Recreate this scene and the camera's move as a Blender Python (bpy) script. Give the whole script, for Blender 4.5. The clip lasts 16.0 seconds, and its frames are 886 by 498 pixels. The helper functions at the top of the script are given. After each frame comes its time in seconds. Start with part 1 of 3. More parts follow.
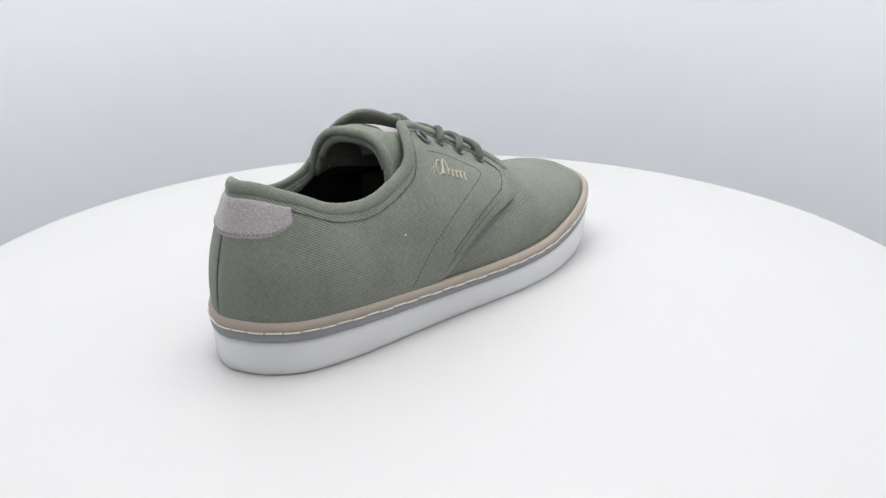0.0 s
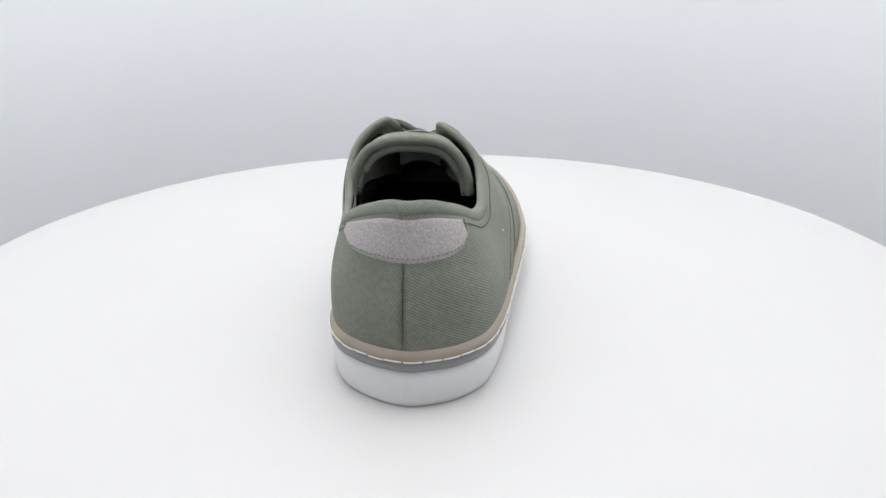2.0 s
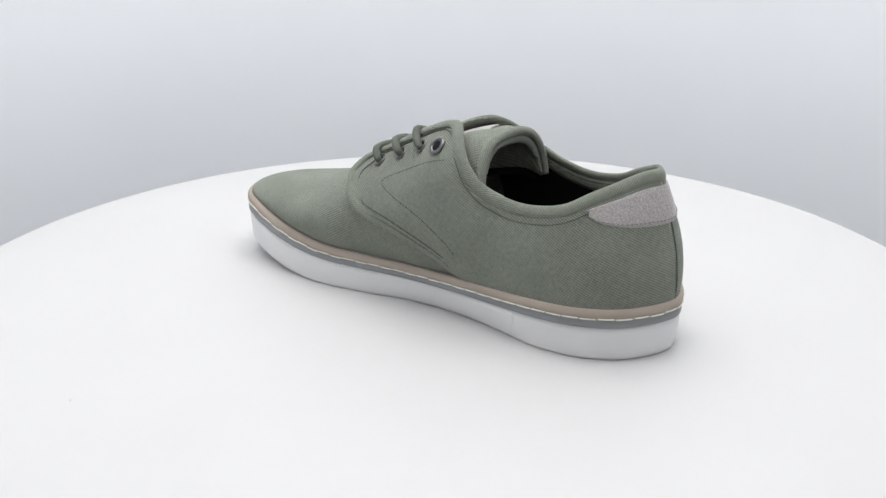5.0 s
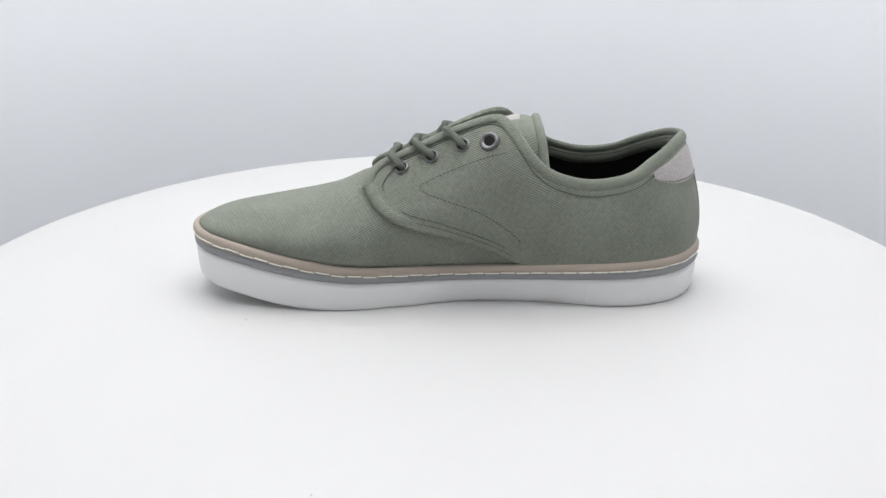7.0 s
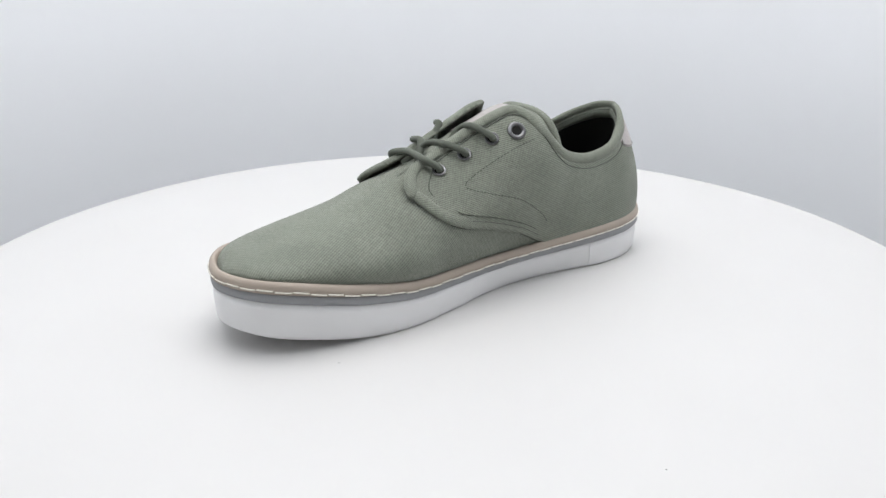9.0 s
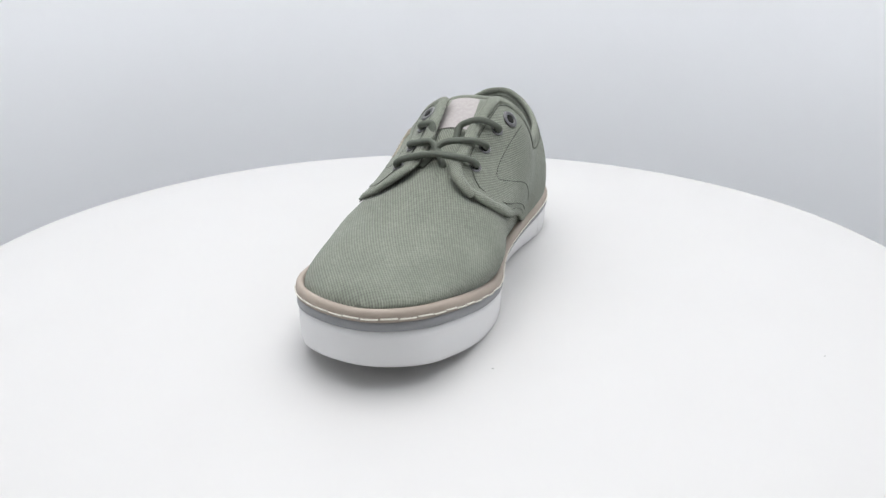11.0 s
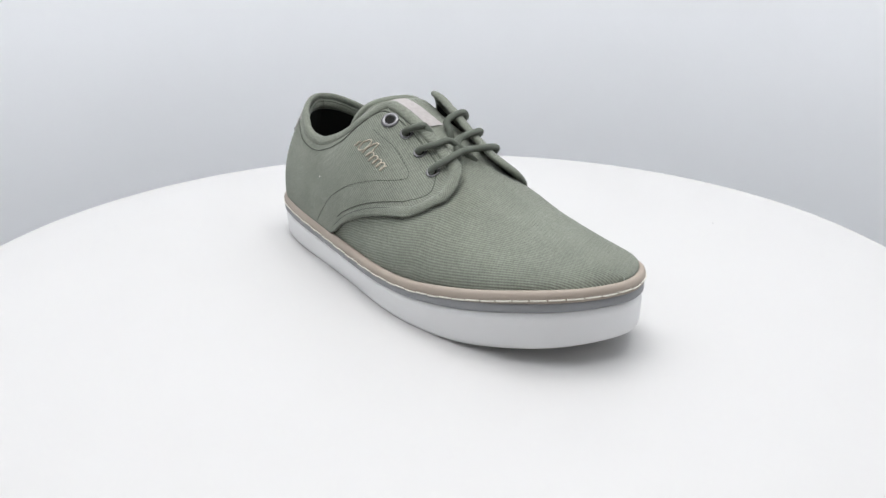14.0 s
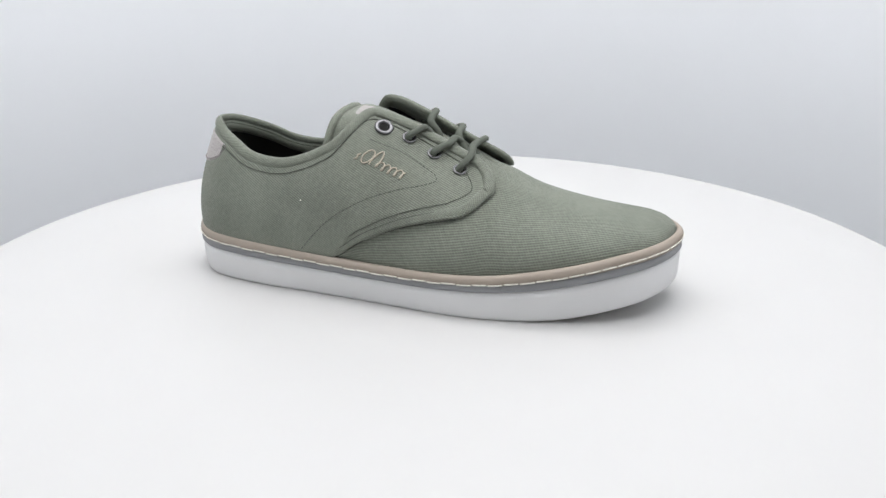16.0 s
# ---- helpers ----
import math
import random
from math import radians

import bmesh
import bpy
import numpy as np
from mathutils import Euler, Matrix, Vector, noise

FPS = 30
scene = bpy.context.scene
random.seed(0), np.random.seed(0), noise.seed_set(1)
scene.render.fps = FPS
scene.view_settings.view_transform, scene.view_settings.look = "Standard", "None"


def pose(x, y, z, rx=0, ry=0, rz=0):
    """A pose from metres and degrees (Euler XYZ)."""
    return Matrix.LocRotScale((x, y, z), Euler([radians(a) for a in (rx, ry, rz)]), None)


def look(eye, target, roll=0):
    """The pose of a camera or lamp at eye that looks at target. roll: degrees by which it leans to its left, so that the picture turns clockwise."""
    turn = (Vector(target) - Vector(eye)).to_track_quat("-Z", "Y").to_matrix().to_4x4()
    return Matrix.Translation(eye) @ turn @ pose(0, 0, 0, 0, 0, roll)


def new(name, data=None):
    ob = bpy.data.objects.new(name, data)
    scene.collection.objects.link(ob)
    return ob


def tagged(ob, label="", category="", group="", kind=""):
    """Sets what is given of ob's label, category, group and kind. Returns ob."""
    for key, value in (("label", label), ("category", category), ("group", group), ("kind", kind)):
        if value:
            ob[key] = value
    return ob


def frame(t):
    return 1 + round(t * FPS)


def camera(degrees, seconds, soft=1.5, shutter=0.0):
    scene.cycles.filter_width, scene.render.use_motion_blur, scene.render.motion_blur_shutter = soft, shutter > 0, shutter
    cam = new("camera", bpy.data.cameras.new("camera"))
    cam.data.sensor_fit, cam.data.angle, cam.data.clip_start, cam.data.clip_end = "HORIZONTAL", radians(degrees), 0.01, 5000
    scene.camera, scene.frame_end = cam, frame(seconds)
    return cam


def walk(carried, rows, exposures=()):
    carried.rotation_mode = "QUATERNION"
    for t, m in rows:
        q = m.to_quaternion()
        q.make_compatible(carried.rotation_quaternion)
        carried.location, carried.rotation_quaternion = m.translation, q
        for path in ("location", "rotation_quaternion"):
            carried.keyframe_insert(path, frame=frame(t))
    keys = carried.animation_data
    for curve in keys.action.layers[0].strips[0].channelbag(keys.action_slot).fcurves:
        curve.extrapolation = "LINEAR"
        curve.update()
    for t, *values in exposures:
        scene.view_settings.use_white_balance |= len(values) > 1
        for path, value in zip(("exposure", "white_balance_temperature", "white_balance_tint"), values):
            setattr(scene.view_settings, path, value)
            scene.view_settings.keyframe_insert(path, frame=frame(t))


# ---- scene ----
# The camera stands still on the near side of a slowly turning display disc.
cam = camera(53.93, 16.0, soft=1.5)
EYE = (0.0, -0.5117, 0.2115)
VIEW = look(EYE, (0.00714, 0.4243, -0.1404), -0.32)
walk(cam, [(0.0, VIEW), (16.0, VIEW)], exposures=((0.0, 0.0, 6500, 10), (16.0, 0.0, 6500, 10)))
SPIN = 18.388            # degrees a second, anticlockwise from above
HEADING = 49.23          # the shoe's heading at the start
SHOE_AT = (-0.0067, -0.0009)


# ---- light: a softbox overhead in a white tent ----
def area_lamp(name, eye, target, sx, sy, watts, colour):
    data = bpy.data.lights.new(name, "AREA")
    data.shape, data.size, data.size_y, data.energy, data.color = "RECTANGLE", sx, sy, watts, colour
    ob = new(name, data)
    ob.matrix_world = look(eye, target)
    return ob


world = bpy.data.worlds.new("world")
scene.world = world
world.use_nodes = True
world.node_tree.nodes["Background"].inputs[0].default_value = (0.85, 0.92, 1.0, 1)
world.node_tree.nodes["Background"].inputs[1].default_value = 0.3
WARM = (1.0, 0.987, 0.972)
area_lamp("softbox_top", (0, 0.04, 1.14), (0, 0.02, 0), 0.9, 0.9, 10.7, WARM)
# two unseen fill lamps, added to brighten the back wall and near side
area_lamp("front_fill_a", (-0.50, -1.0, 0.50), (0, 0.1, 0.02), 0.6, 0.5, 1.3, WARM)
area_lamp("front_fill_b", (0.50, -1.0, 0.50), (0, 0.1, 0.02), 0.6, 0.5, 1.1, WARM)


# ---- materials ----
def material(name, colour, rough=0.7, metal=0.0, bump=None, speckle=None, sheen=0.0):
    """bump: (scale, strength, distance) of fine noise; speckle: (scale, amount, second colour)."""
    m = bpy.data.materials.new(name)
    m.use_nodes = True
    nt = m.node_tree
    b = nt.nodes["Principled BSDF"]
    b.inputs["Base Color"].default_value = (*colour, 1)
    b.inputs["Roughness"].default_value = rough
    b.inputs["Metallic"].default_value = metal
    b.inputs["Sheen Weight"].default_value = sheen
    co = nt.nodes.new("ShaderNodeTexCoord")
    if speckle:
        n = nt.nodes.new("ShaderNodeTexNoise")
        n.inputs["Scale"].default_value = speckle[0]
        n.inputs["Detail"].default_value = 6
        nt.links.new(co.outputs["Object"], n.inputs["Vector"])
        r = nt.nodes.new("ShaderNodeMapRange")
        r.inputs[1].default_value, r.inputs[2].default_value = 0.35, 0.7
        r.inputs[4].default_value = speckle[1]
        nt.links.new(n.outputs["Fac"], r.inputs[0])
        x = nt.nodes.new("ShaderNodeMix")
        x.data_type = "RGBA"
        x.inputs[6].default_value, x.inputs[7].default_value = (*colour, 1), (*speckle[2], 1)
        nt.links.new(r.outputs[0], x.inputs[0])
        nt.links.new(x.outputs[2], b.inputs["Base Color"])
    if bump:
        n = nt.nodes.new("ShaderNodeTexNoise")
        n.inputs["Scale"].default_value = bump[0]
        n.inputs["Detail"].default_value = 4
        nt.links.new(co.outputs["Object"], n.inputs["Vector"])
        u = nt.nodes.new("ShaderNodeBump")
        u.inputs["Strength"].default_value, u.inputs["Distance"].default_value = bump[1], bump[2]
        nt.links.new(n.outputs["Fac"], u.inputs["Height"])
        nt.links.new(u.outputs[0], b.inputs["Normal"])
    return m


def twill(name, colour, groove, pitch, angle, depth=0.0004):
    """Woven cotton: slanting ridges over the cloth's own coordinates, broken by the weft, with soft wear."""
    m = bpy.data.materials.new(name)
    m.use_nodes = True
    nt = m.node_tree
    b = nt.nodes["Principled BSDF"]
    b.inputs["Roughness"].default_value = 0.9
    b.inputs["Sheen Weight"].default_value = 0.12
    b.inputs["Specular IOR Level"].default_value = 0.2
    uv = nt.nodes.new("ShaderNodeUVMap")
    mp = nt.nodes.new("ShaderNodeMapping")
    mp.inputs["Rotation"].default_value = (0, 0, radians(angle))
    nt.links.new(uv.outputs[0], mp.inputs[0])
    wob = nt.nodes.new("ShaderNodeTexNoise")
    wob.inputs["Scale"].default_value = 420
    wob.inputs["Detail"].default_value = 4
    nt.links.new(mp.outputs[0], wob.inputs["Vector"])
    waves = []
    for axis, step in (("X", pitch), ("Y", pitch * 1.25)):
        w = nt.nodes.new("ShaderNodeTexWave")
        w.bands_direction = axis
        w.inputs["Scale"].default_value = 2 * math.pi / (20 * step)
        w.inputs["Distortion"].default_value = 0.9
        w.inputs["Detail"].default_value = 2
        w.inputs["Detail Scale"].default_value = 3
        nt.links.new(mp.outputs[0], w.inputs["Vector"])
        waves.append(w)
    mul = nt.nodes.new("ShaderNodeMath")
    mul.operation = "MULTIPLY_ADD"
    mul.inputs[1].default_value = 0.35
    nt.links.new(waves[1].outputs["Fac"], mul.inputs[0])
    nt.links.new(waves[0].outputs["Fac"], mul.inputs[2])
    big = nt.nodes.new("ShaderNodeTexNoise")
    big.inputs["Scale"].default_value = 45
    big.inputs["Detail"].default_value = 5
    co = nt.nodes.new("ShaderNodeTexCoord")
    nt.links.new(co.outputs["Object"], big.inputs["Vector"])
    ramp = nt.nodes.new("ShaderNodeMapRange")
    ramp.inputs[1].default_value, ramp.inputs[2].default_value = 0.15, 1.0
    nt.links.new(mul.outputs[0], ramp.inputs[0])
    x = nt.nodes.new("ShaderNodeMix")
    x.data_type = "RGBA"
    x.inputs[6].default_value, x.inputs[7].default_value = (*groove, 1), (*colour, 1)
    nt.links.new(ramp.outputs[0], x.inputs[0])
    v = nt.nodes.new("ShaderNodeMapRange")
    v.inputs[1].default_value, v.inputs[2].default_value, v.inputs[3].default_value, v.inputs[4].default_value = 0.3, 0.7, 0.9, 1.08
    nt.links.new(big.outputs["Fac"], v.inputs[0])
    slub = nt.nodes.new("ShaderNodeMapRange")
    slub.inputs[1].default_value, slub.inputs[2].default_value, slub.inputs[3].default_value, slub.inputs[4].default_value = 0.3, 0.7, 0.88, 1.10
    nt.links.new(wob.outputs["Fac"], slub.inputs[0])
    both = nt.nodes.new("ShaderNodeMath")
    both.operation = "MULTIPLY"
    nt.links.new(v.outputs[0], both.inputs[0])
    nt.links.new(slub.outputs[0], both.inputs[1])
    h = nt.nodes.new("ShaderNodeVectorMath")
    h.operation = "SCALE"
    nt.links.new(x.outputs[2], h.inputs[0])
    nt.links.new(both.outputs[0], h.inputs["Scale"])
    nt.links.new(h.outputs[0], b.inputs["Base Color"])
    u = nt.nodes.new("ShaderNodeBump")
    u.inputs["Strength"].default_value, u.inputs["Distance"].default_value = 0.8, depth
    nt.links.new(mul.outputs[0], u.inputs["Height"])
    nt.links.new(u.outputs[0], b.inputs["Normal"])
    return m


GREEN, GREEN_LOW = (0.240, 0.259, 0.216), (0.164, 0.179, 0.148)
CANVAS = twill("sage_twill", GREEN, GREEN_LOW, 0.00122, 61, 0.00024)
VAMP_CANVAS = twill("sage_twill_vamp", GREEN, (0.156, 0.170, 0.140), 0.00140, 63, 0.00030)
BINDING = twill("sage_twill_binding", GREEN, GREEN_LOW, 0.0011, 50, 0.00025)
THREAD_DARK = material("dark_green_thread", (0.078, 0.087, 0.072), 0.9)
# the size label's grey has the shade under the tongue put in
LABEL_SHADED = material("grey_size_label_shaded", (0.10, 0.10, 0.10), 0.9, bump=(900, 0.5, 0.0003), speckle=(300, 0.5, (0.15, 0.15, 0.15)))
LACE = material("green_lace_cord", (0.108, 0.121, 0.099), 0.85, bump=(1800, 0.5, 0.0004), speckle=(900, 0.6, (0.085, 0.097, 0.078)))
LINING = material("dark_lining", (0.022, 0.022, 0.021), 0.9, bump=(900, 0.4, 0.0003))
SUEDE = material("grey_suede", (0.33, 0.305, 0.30), 0.95, bump=(900, 0.9, 0.0005), speckle=(1000, 0.75, (0.50, 0.475, 0.47)), sheen=0.2)
SEAM_GREY = material("grey_thread", (0.22, 0.205, 0.20), 0.9)
LABEL_GREY = material("woven_grey_label", (0.37, 0.345, 0.34), 0.9, bump=(900, 0.5, 0.0003), speckle=(420, 0.5, (0.47, 0.445, 0.44)))
RUBBER = material("white_rubber", (0.765, 0.765, 0.77), 0.55, bump=(260, 0.12, 0.0004), speckle=(60, 0.35, (0.73, 0.73, 0.735)))
STRIPE = material("grey_rubber_stripe", (0.27, 0.275, 0.285), 0.6, bump=(300, 0.15, 0.0003), speckle=(90, 0.4, (0.24, 0.245, 0.255)))
WELT = material("taupe_welt", (0.37, 0.315, 0.265), 0.6, bump=(350, 0.2, 0.0003), speckle=(80, 0.5, (0.32, 0.27, 0.225)))
STITCH = material("cream_thread", (0.80, 0.78, 0.71), 0.8)
EMBROIDERY = material("beige_embroidery", (0.47, 0.42, 0.34), 0.75, bump=(1500, 0.6, 0.0003))
STEEL = material("gunmetal", (0.165, 0.165, 0.17), 0.28, 1.0, speckle=(900, 0.6, (0.14, 0.14, 0.145)))
DISC = material("white_disc", (0.588, 0.585, 0.580), 0.45, bump=(90, 0.05, 0.0005), speckle=(14, 0.4, (0.571, 0.568, 0.563)))
UNSEEN_WALL = material("grey_unseen_wall", (0.30, 0.30, 0.30), 0.9, bump=(30, 0.2, 0.002), speckle=(3, 0.5, (0.27, 0.27, 0.27)))
TENT = material("white_tent_cloth", (0.877, 0.896, 0.923), 0.9, bump=(5, 0.15, 0.01), speckle=(2.2, 0.5, (0.857, 0.876, 0.905)))
DRUM = material("grey_drum", (0.16, 0.16, 0.165), 0.6, bump=(200, 0.1, 0.0004), speckle=(20, 0.4, (0.12, 0.12, 0.125)))
DUST = material("grey_dust", (0.40, 0.40, 0.40), 0.9)

UNSEEN_FLOOR = material("dark_unseen_floor", (0.06, 0.06, 0.062), 0.8, bump=(40, 0.2, 0.001), speckle=(6, 0.5, (0.045, 0.045, 0.047)))
LINING.node_tree.nodes["Principled BSDF"].inputs["Specular IOR Level"].default_value = 0.08

# ---- building helpers ----
def put(bm, name, mat, parent=None, label="", smooth=True):
    bmesh.ops.recalc_face_normals(bm, faces=bm.faces)
    me = bpy.data.meshes.new(name)
    bm.to_mesh(me)
    bm.free()
    if smooth:
        me.polygons.foreach_set("use_smooth", [True] * len(me.polygons))
    me.materials.append(mat)
    ob = new(name, me)
    ob.parent = parent
    if label:
        tagged(ob, label)
    return ob


def part(name, bm, mat, parent, label="", smooth=True):
    return put(bm, name, mat, parent, label, smooth)


def grid_mesh(rows, wrap=False, uvs=None, flip=False):
    """A bmesh of quads over rows of points; uvs: the same rows of pairs."""
    bm = bmesh.new()
    lay = bm.loops.layers.uv.new("UVMap")
    vs = [[bm.verts.new(p) for p in r] for r in rows]
    n = len(rows[0])
    for i in range(len(rows) - 1):
        for j in range(n if wrap else n - 1):
            k = (j + 1) % n
            ids = ((i, j), (i, k), (i + 1, k), (i + 1, j))
            quad = [vs[a][b] for a, b in ids]
            if (quad[0].co - quad[1].co).length < 1e-7 or (quad[2].co - quad[3].co).length < 1e-7:
                continue
            try:
                f = bm.faces.new(quad)
            except ValueError:
                continue
            if uvs:
                for lp, (a, b) in zip(f.loops, ids):
                    lp[lay].uv = uvs[a][b]
    return bm


def smooth_curve(points, n, closed=False):
    """n points on a Catmull-Rom curve through the control points, even in arc length."""
    P = [Vector(p) for p in points]
    m = len(P)
    out = []
    spans = m if closed else m - 1
    for i in range(spans):
        a, b, c, d = (P[(i + k) % m] if closed else P[min(max(i + k, 0), m - 1)] for k in (-1, 0, 1, 2))
        for s in range(24):
            t = s / 24
            out.append(0.5 * ((2 * b) + (c - a) * t + (2 * a - 5 * b + 4 * c - d) * t * t + (3 * b - a - 3 * c + d) * t ** 3))
    out.append(P[0].copy() if closed else P[-1].copy())
    acc = [0.0]
    for a, b in zip(out, out[1:]):
        acc.append(acc[-1] + (b - a).length)
    res, k = [], 0
    for i in range(n):
        s = acc[-1] * i / (n if closed else n - 1)
        while k < len(acc) - 2 and acc[k + 1] < s:
            k += 1
        f = (s - acc[k]) / max(acc[k + 1] - acc[k], 1e-9)
        res.append(out[k].lerp(out[k + 1], min(max(f, 0), 1)))
    return res


def tube(path, radius, sides=10, flat=1.0, ups=None, caps=True, uv_scale=1.0):
    """A cord along a path; flat squeezes it along the given up directions."""
    rows, uvs, run = [], [], 0.0
    n = len(path)
    for i, p in enumerate(path):
        t = (path[min(i + 1, n - 1)] - path[max(i - 1, 0)]).normalized()
        up = ups[i] if ups else Vector((0, 0, 1))
        side = t.cross(up)
        if side.length < 1e-4:
            side = t.cross(Vector((0, 1, 0)))
        side.normalize()
        up = side.cross(t).normalized()
        r = radius(i / (n - 1)) if callable(radius) else radius
        fl = flat(i / (n - 1)) if callable(flat) else flat
        if i:
            run += (p - path[i - 1]).length
        rows.append([p + side * r * math.cos(a) + up * r * fl * math.sin(a) for a in [2 * math.pi * k / sides for k in range(sides)]])
        uvs.append([(run * uv_scale, r * 2 * math.pi * k / sides) for k in range(sides)])
    bm = grid_mesh(rows, True, uvs)
    if caps:
        bm.verts.ensure_lookup_table()
        for o in (0, (n - 1) * sides):
            bm.faces.new([bm.verts[o + k] for k in range(sides)])
    return bm


def ring(centre, normal, radius, thick, flat=0.6, seg=28, sides=8):
    z = normal.normalized()
    x = z.orthogonal().normalized()
    y = z.cross(x)
    rows = []
    for i in range(seg + 1):
        a = 2 * math.pi * i / seg
        d = x * math.cos(a) + y * math.sin(a)
        rows.append([centre + d * (radius + thick * math.cos(b)) + z * thick * flat * math.sin(b) for b in [2 * math.pi * k / sides for k in range(sides)]])
    return grid_mesh(rows, True)


def lin(table, x):
    """Smooth interpolation in a table of (x, y)."""
    xs, ys = [a for a, _ in table], [b for _, b in table]
    if x <= xs[0]:
        return ys[0]
    if x >= xs[-1]:
        return ys[-1]
    i = max(k for k in range(len(xs)) if xs[k] <= x)
    m = [(ys[min(k + 1, len(xs) - 1)] - ys[max(k - 1, 0)]) / (xs[min(k + 1, len(xs) - 1)] - xs[max(k - 1, 0)]) for k in (i, i + 1)]
    h = xs[i + 1] - xs[i]
    t = (x - xs[i]) / h
    return ((2 * t ** 3 - 3 * t * t + 1) * ys[i] + (t ** 3 - 2 * t * t + t) * h * m[0]
            + (-2 * t ** 3 + 3 * t * t) * ys[i + 1] + (t ** 3 - t * t) * h * m[1])


# ---- the tent round the disc ----
def tent():
    def oval(r, z, n=96):
        return [(r * math.cos(a), r * math.sin(a) * (1.0 if math.sin(a) > 0 else 2.6), z) for a in [2 * math.pi * k / n for k in range(n)]]
    # the cloth sweeps up from under the disc into an upright wall
    rows = [oval(r, z) for r, z in ((0.40, -0.450), (0.48, -0.440), (0.535, -0.36), (0.548, -0.25), (0.552, -0.12), (0.555, 0.0), (0.56, 0.3), (0.57, 0.7), (0.58, 1.2))]
    # the unseen section behind the camera is grey to cut bounce onto the shoe
    for name, first, last, mat, label in (("wall_tent", -8, 56, TENT, "pale bluish white cloth wall curving round the disc"),
                                          ("wall_unseen", 56, 88, UNSEEN_WALL, "plain grey unseen wall added to cut bounced light")):
        wall = put(grid_mesh([[r[k % 96] for k in range(first, last + 1)] for r in rows]), name, mat)
        m = wall.modifiers.new("thick", "SOLIDIFY")
        m.thickness, m.offset = 0.008, -1.0
        tagged(wall, label, "wall", kind="structure")
    # the floor is out of view, added dark so the lower wall dims
    for name, r, z, mat, what in (("floor", 0.41, -0.451, UNSEEN_FLOOR, "unseen floor under the disc, dark to cut bounced light"), ("ceiling", 0.60, 1.2, TENT, "plain white cloth ceiling of the photo tent")):
        bm = bmesh.new()
        bm.faces.new([bm.verts.new(p) for p in oval(r, z)])
        ob = put(bm, name, mat, smooth=False)
        tagged(ob, what, name, kind="structure")


tent()


SPECKS = [(-0.1431, 0.1792, 0.0004), (-0.1111, -0.0439, 0.0003), (0.0204, 0.1231, 0.0004), (0.0492, 0.2649, 0.0004)]


def turntable():
    base = new("turntable")
    tiny = 0.0004
    tagged(base, "round matt white rotating display disc with clean edge", "turntable")
    R = 0.3165
    prof = [(tiny, 0.0), (0.12, 0.0), (0.25, 0.0), (R - 0.006, 0.0), (R - 0.003, -0.0004), (R - 0.001, -0.0014), (R, -0.003), (R, -0.017), (R - 0.003, -0.02), (tiny, -0.02)]
    part("disc", grid_mesh([[(r * math.cos(a), r * math.sin(a), z) for a in [2 * math.pi * k / 160 for k in range(160)]] for r, z in prof], True), DISC, base)
    # an unseen grey drum, added to absorb light in the gap below the disc
    drum_prof = [(tiny, -0.021), (0.275, -0.021), (0.285, -0.03), (0.285, -0.44), (0.275, -0.45), (tiny, -0.45)]
    part("bounce_drum", grid_mesh([[(r * math.cos(a), r * math.sin(a), z) for a in [2 * math.pi * k / 64 for k in range(64)]] for r, z in drum_prof], True), DRUM, base, "unseen grey drum added to soak up bounced light")
    # a few specks of lint
    for x, y, r in SPECKS:
        bm = bmesh.new()
        bmesh.ops.create_icosphere(bm, subdivisions=1, radius=r)
        bmesh.ops.scale(bm, vec=(1.6, 0.8, 0.5), verts=bm.verts)
        bmesh.ops.translate(bm, vec=(x, y, r * 0.45), verts=bm.verts)
        part("lint_speck", bm, DUST, base)
    return base


TABLE = turntable()

# ---- the shoe: x from heel to toe, y to its inner side, z up ----
VAMP_END = 0.2984
SHOE = new("shoe")
tagged(SHOE, "sage green canvas lace-up sneaker with white rubber sole", "shoe")
X0 = 0.150               # the shoe's own origin along its length

# outline of the sole's top edge, round from the heel by the outer side to the toe and back
OUTLINE = [(-0.0052, 0.0), (-0.0030, -0.0128), (0.0036, -0.0255), (0.017, -0.0370), (0.036, -0.0430), (0.060, -0.0470), (0.087, -0.0500), (0.112, -0.0528),
           (0.140, -0.0560), (0.168, -0.0588), (0.194, -0.0596), (0.216, -0.0575), (0.236, -0.0540), (0.254, -0.0488), (0.271, -0.0412), (0.285, -0.0315),
           (0.2955, -0.0170), (0.3012, 0.0), (0.3007, 0.0125), (0.2940, 0.0258), (0.2820, 0.0362), (0.2600, 0.0435), (0.2370, 0.0478), (0.2130, 0.0490),
           (0.1960, 0.0474), (0.1760, 0.0430), (0.1500, 0.0390), (0.1220, 0.0383), (0.0950, 0.0394), (0.0720, 0.0410), (0.0480, 0.0412), (0.0300, 0.0384),
           (0.0130, 0.0298), (0.0012, 0.0160)]
NP_ = 240
RIMLINE = [Vector((p.x, p.y)) for p in smooth_curve([(a, b, 0) for a, b in OUTLINE], NP_, True)]
OUTWARD = []
for i_ in range(NP_):
    d_ = (RIMLINE[(i_ + 2) % NP_] - RIMLINE[i_ - 2]).normalized()
    OUTWARD.append(Vector((d_.y, -d_.x)))

WELT_Z = [(-0.004, 0.0300), (0.03, 0.0290), (0.06, 0.0278), (0.108, 0.0258), (0.16, 0.0248), (0.20, 0.0268), (0.23, 0.0314), (0.26, 0.0371), (0.275, 0.0401), (0.288, 0.0419), (0.303, 0.0430)]
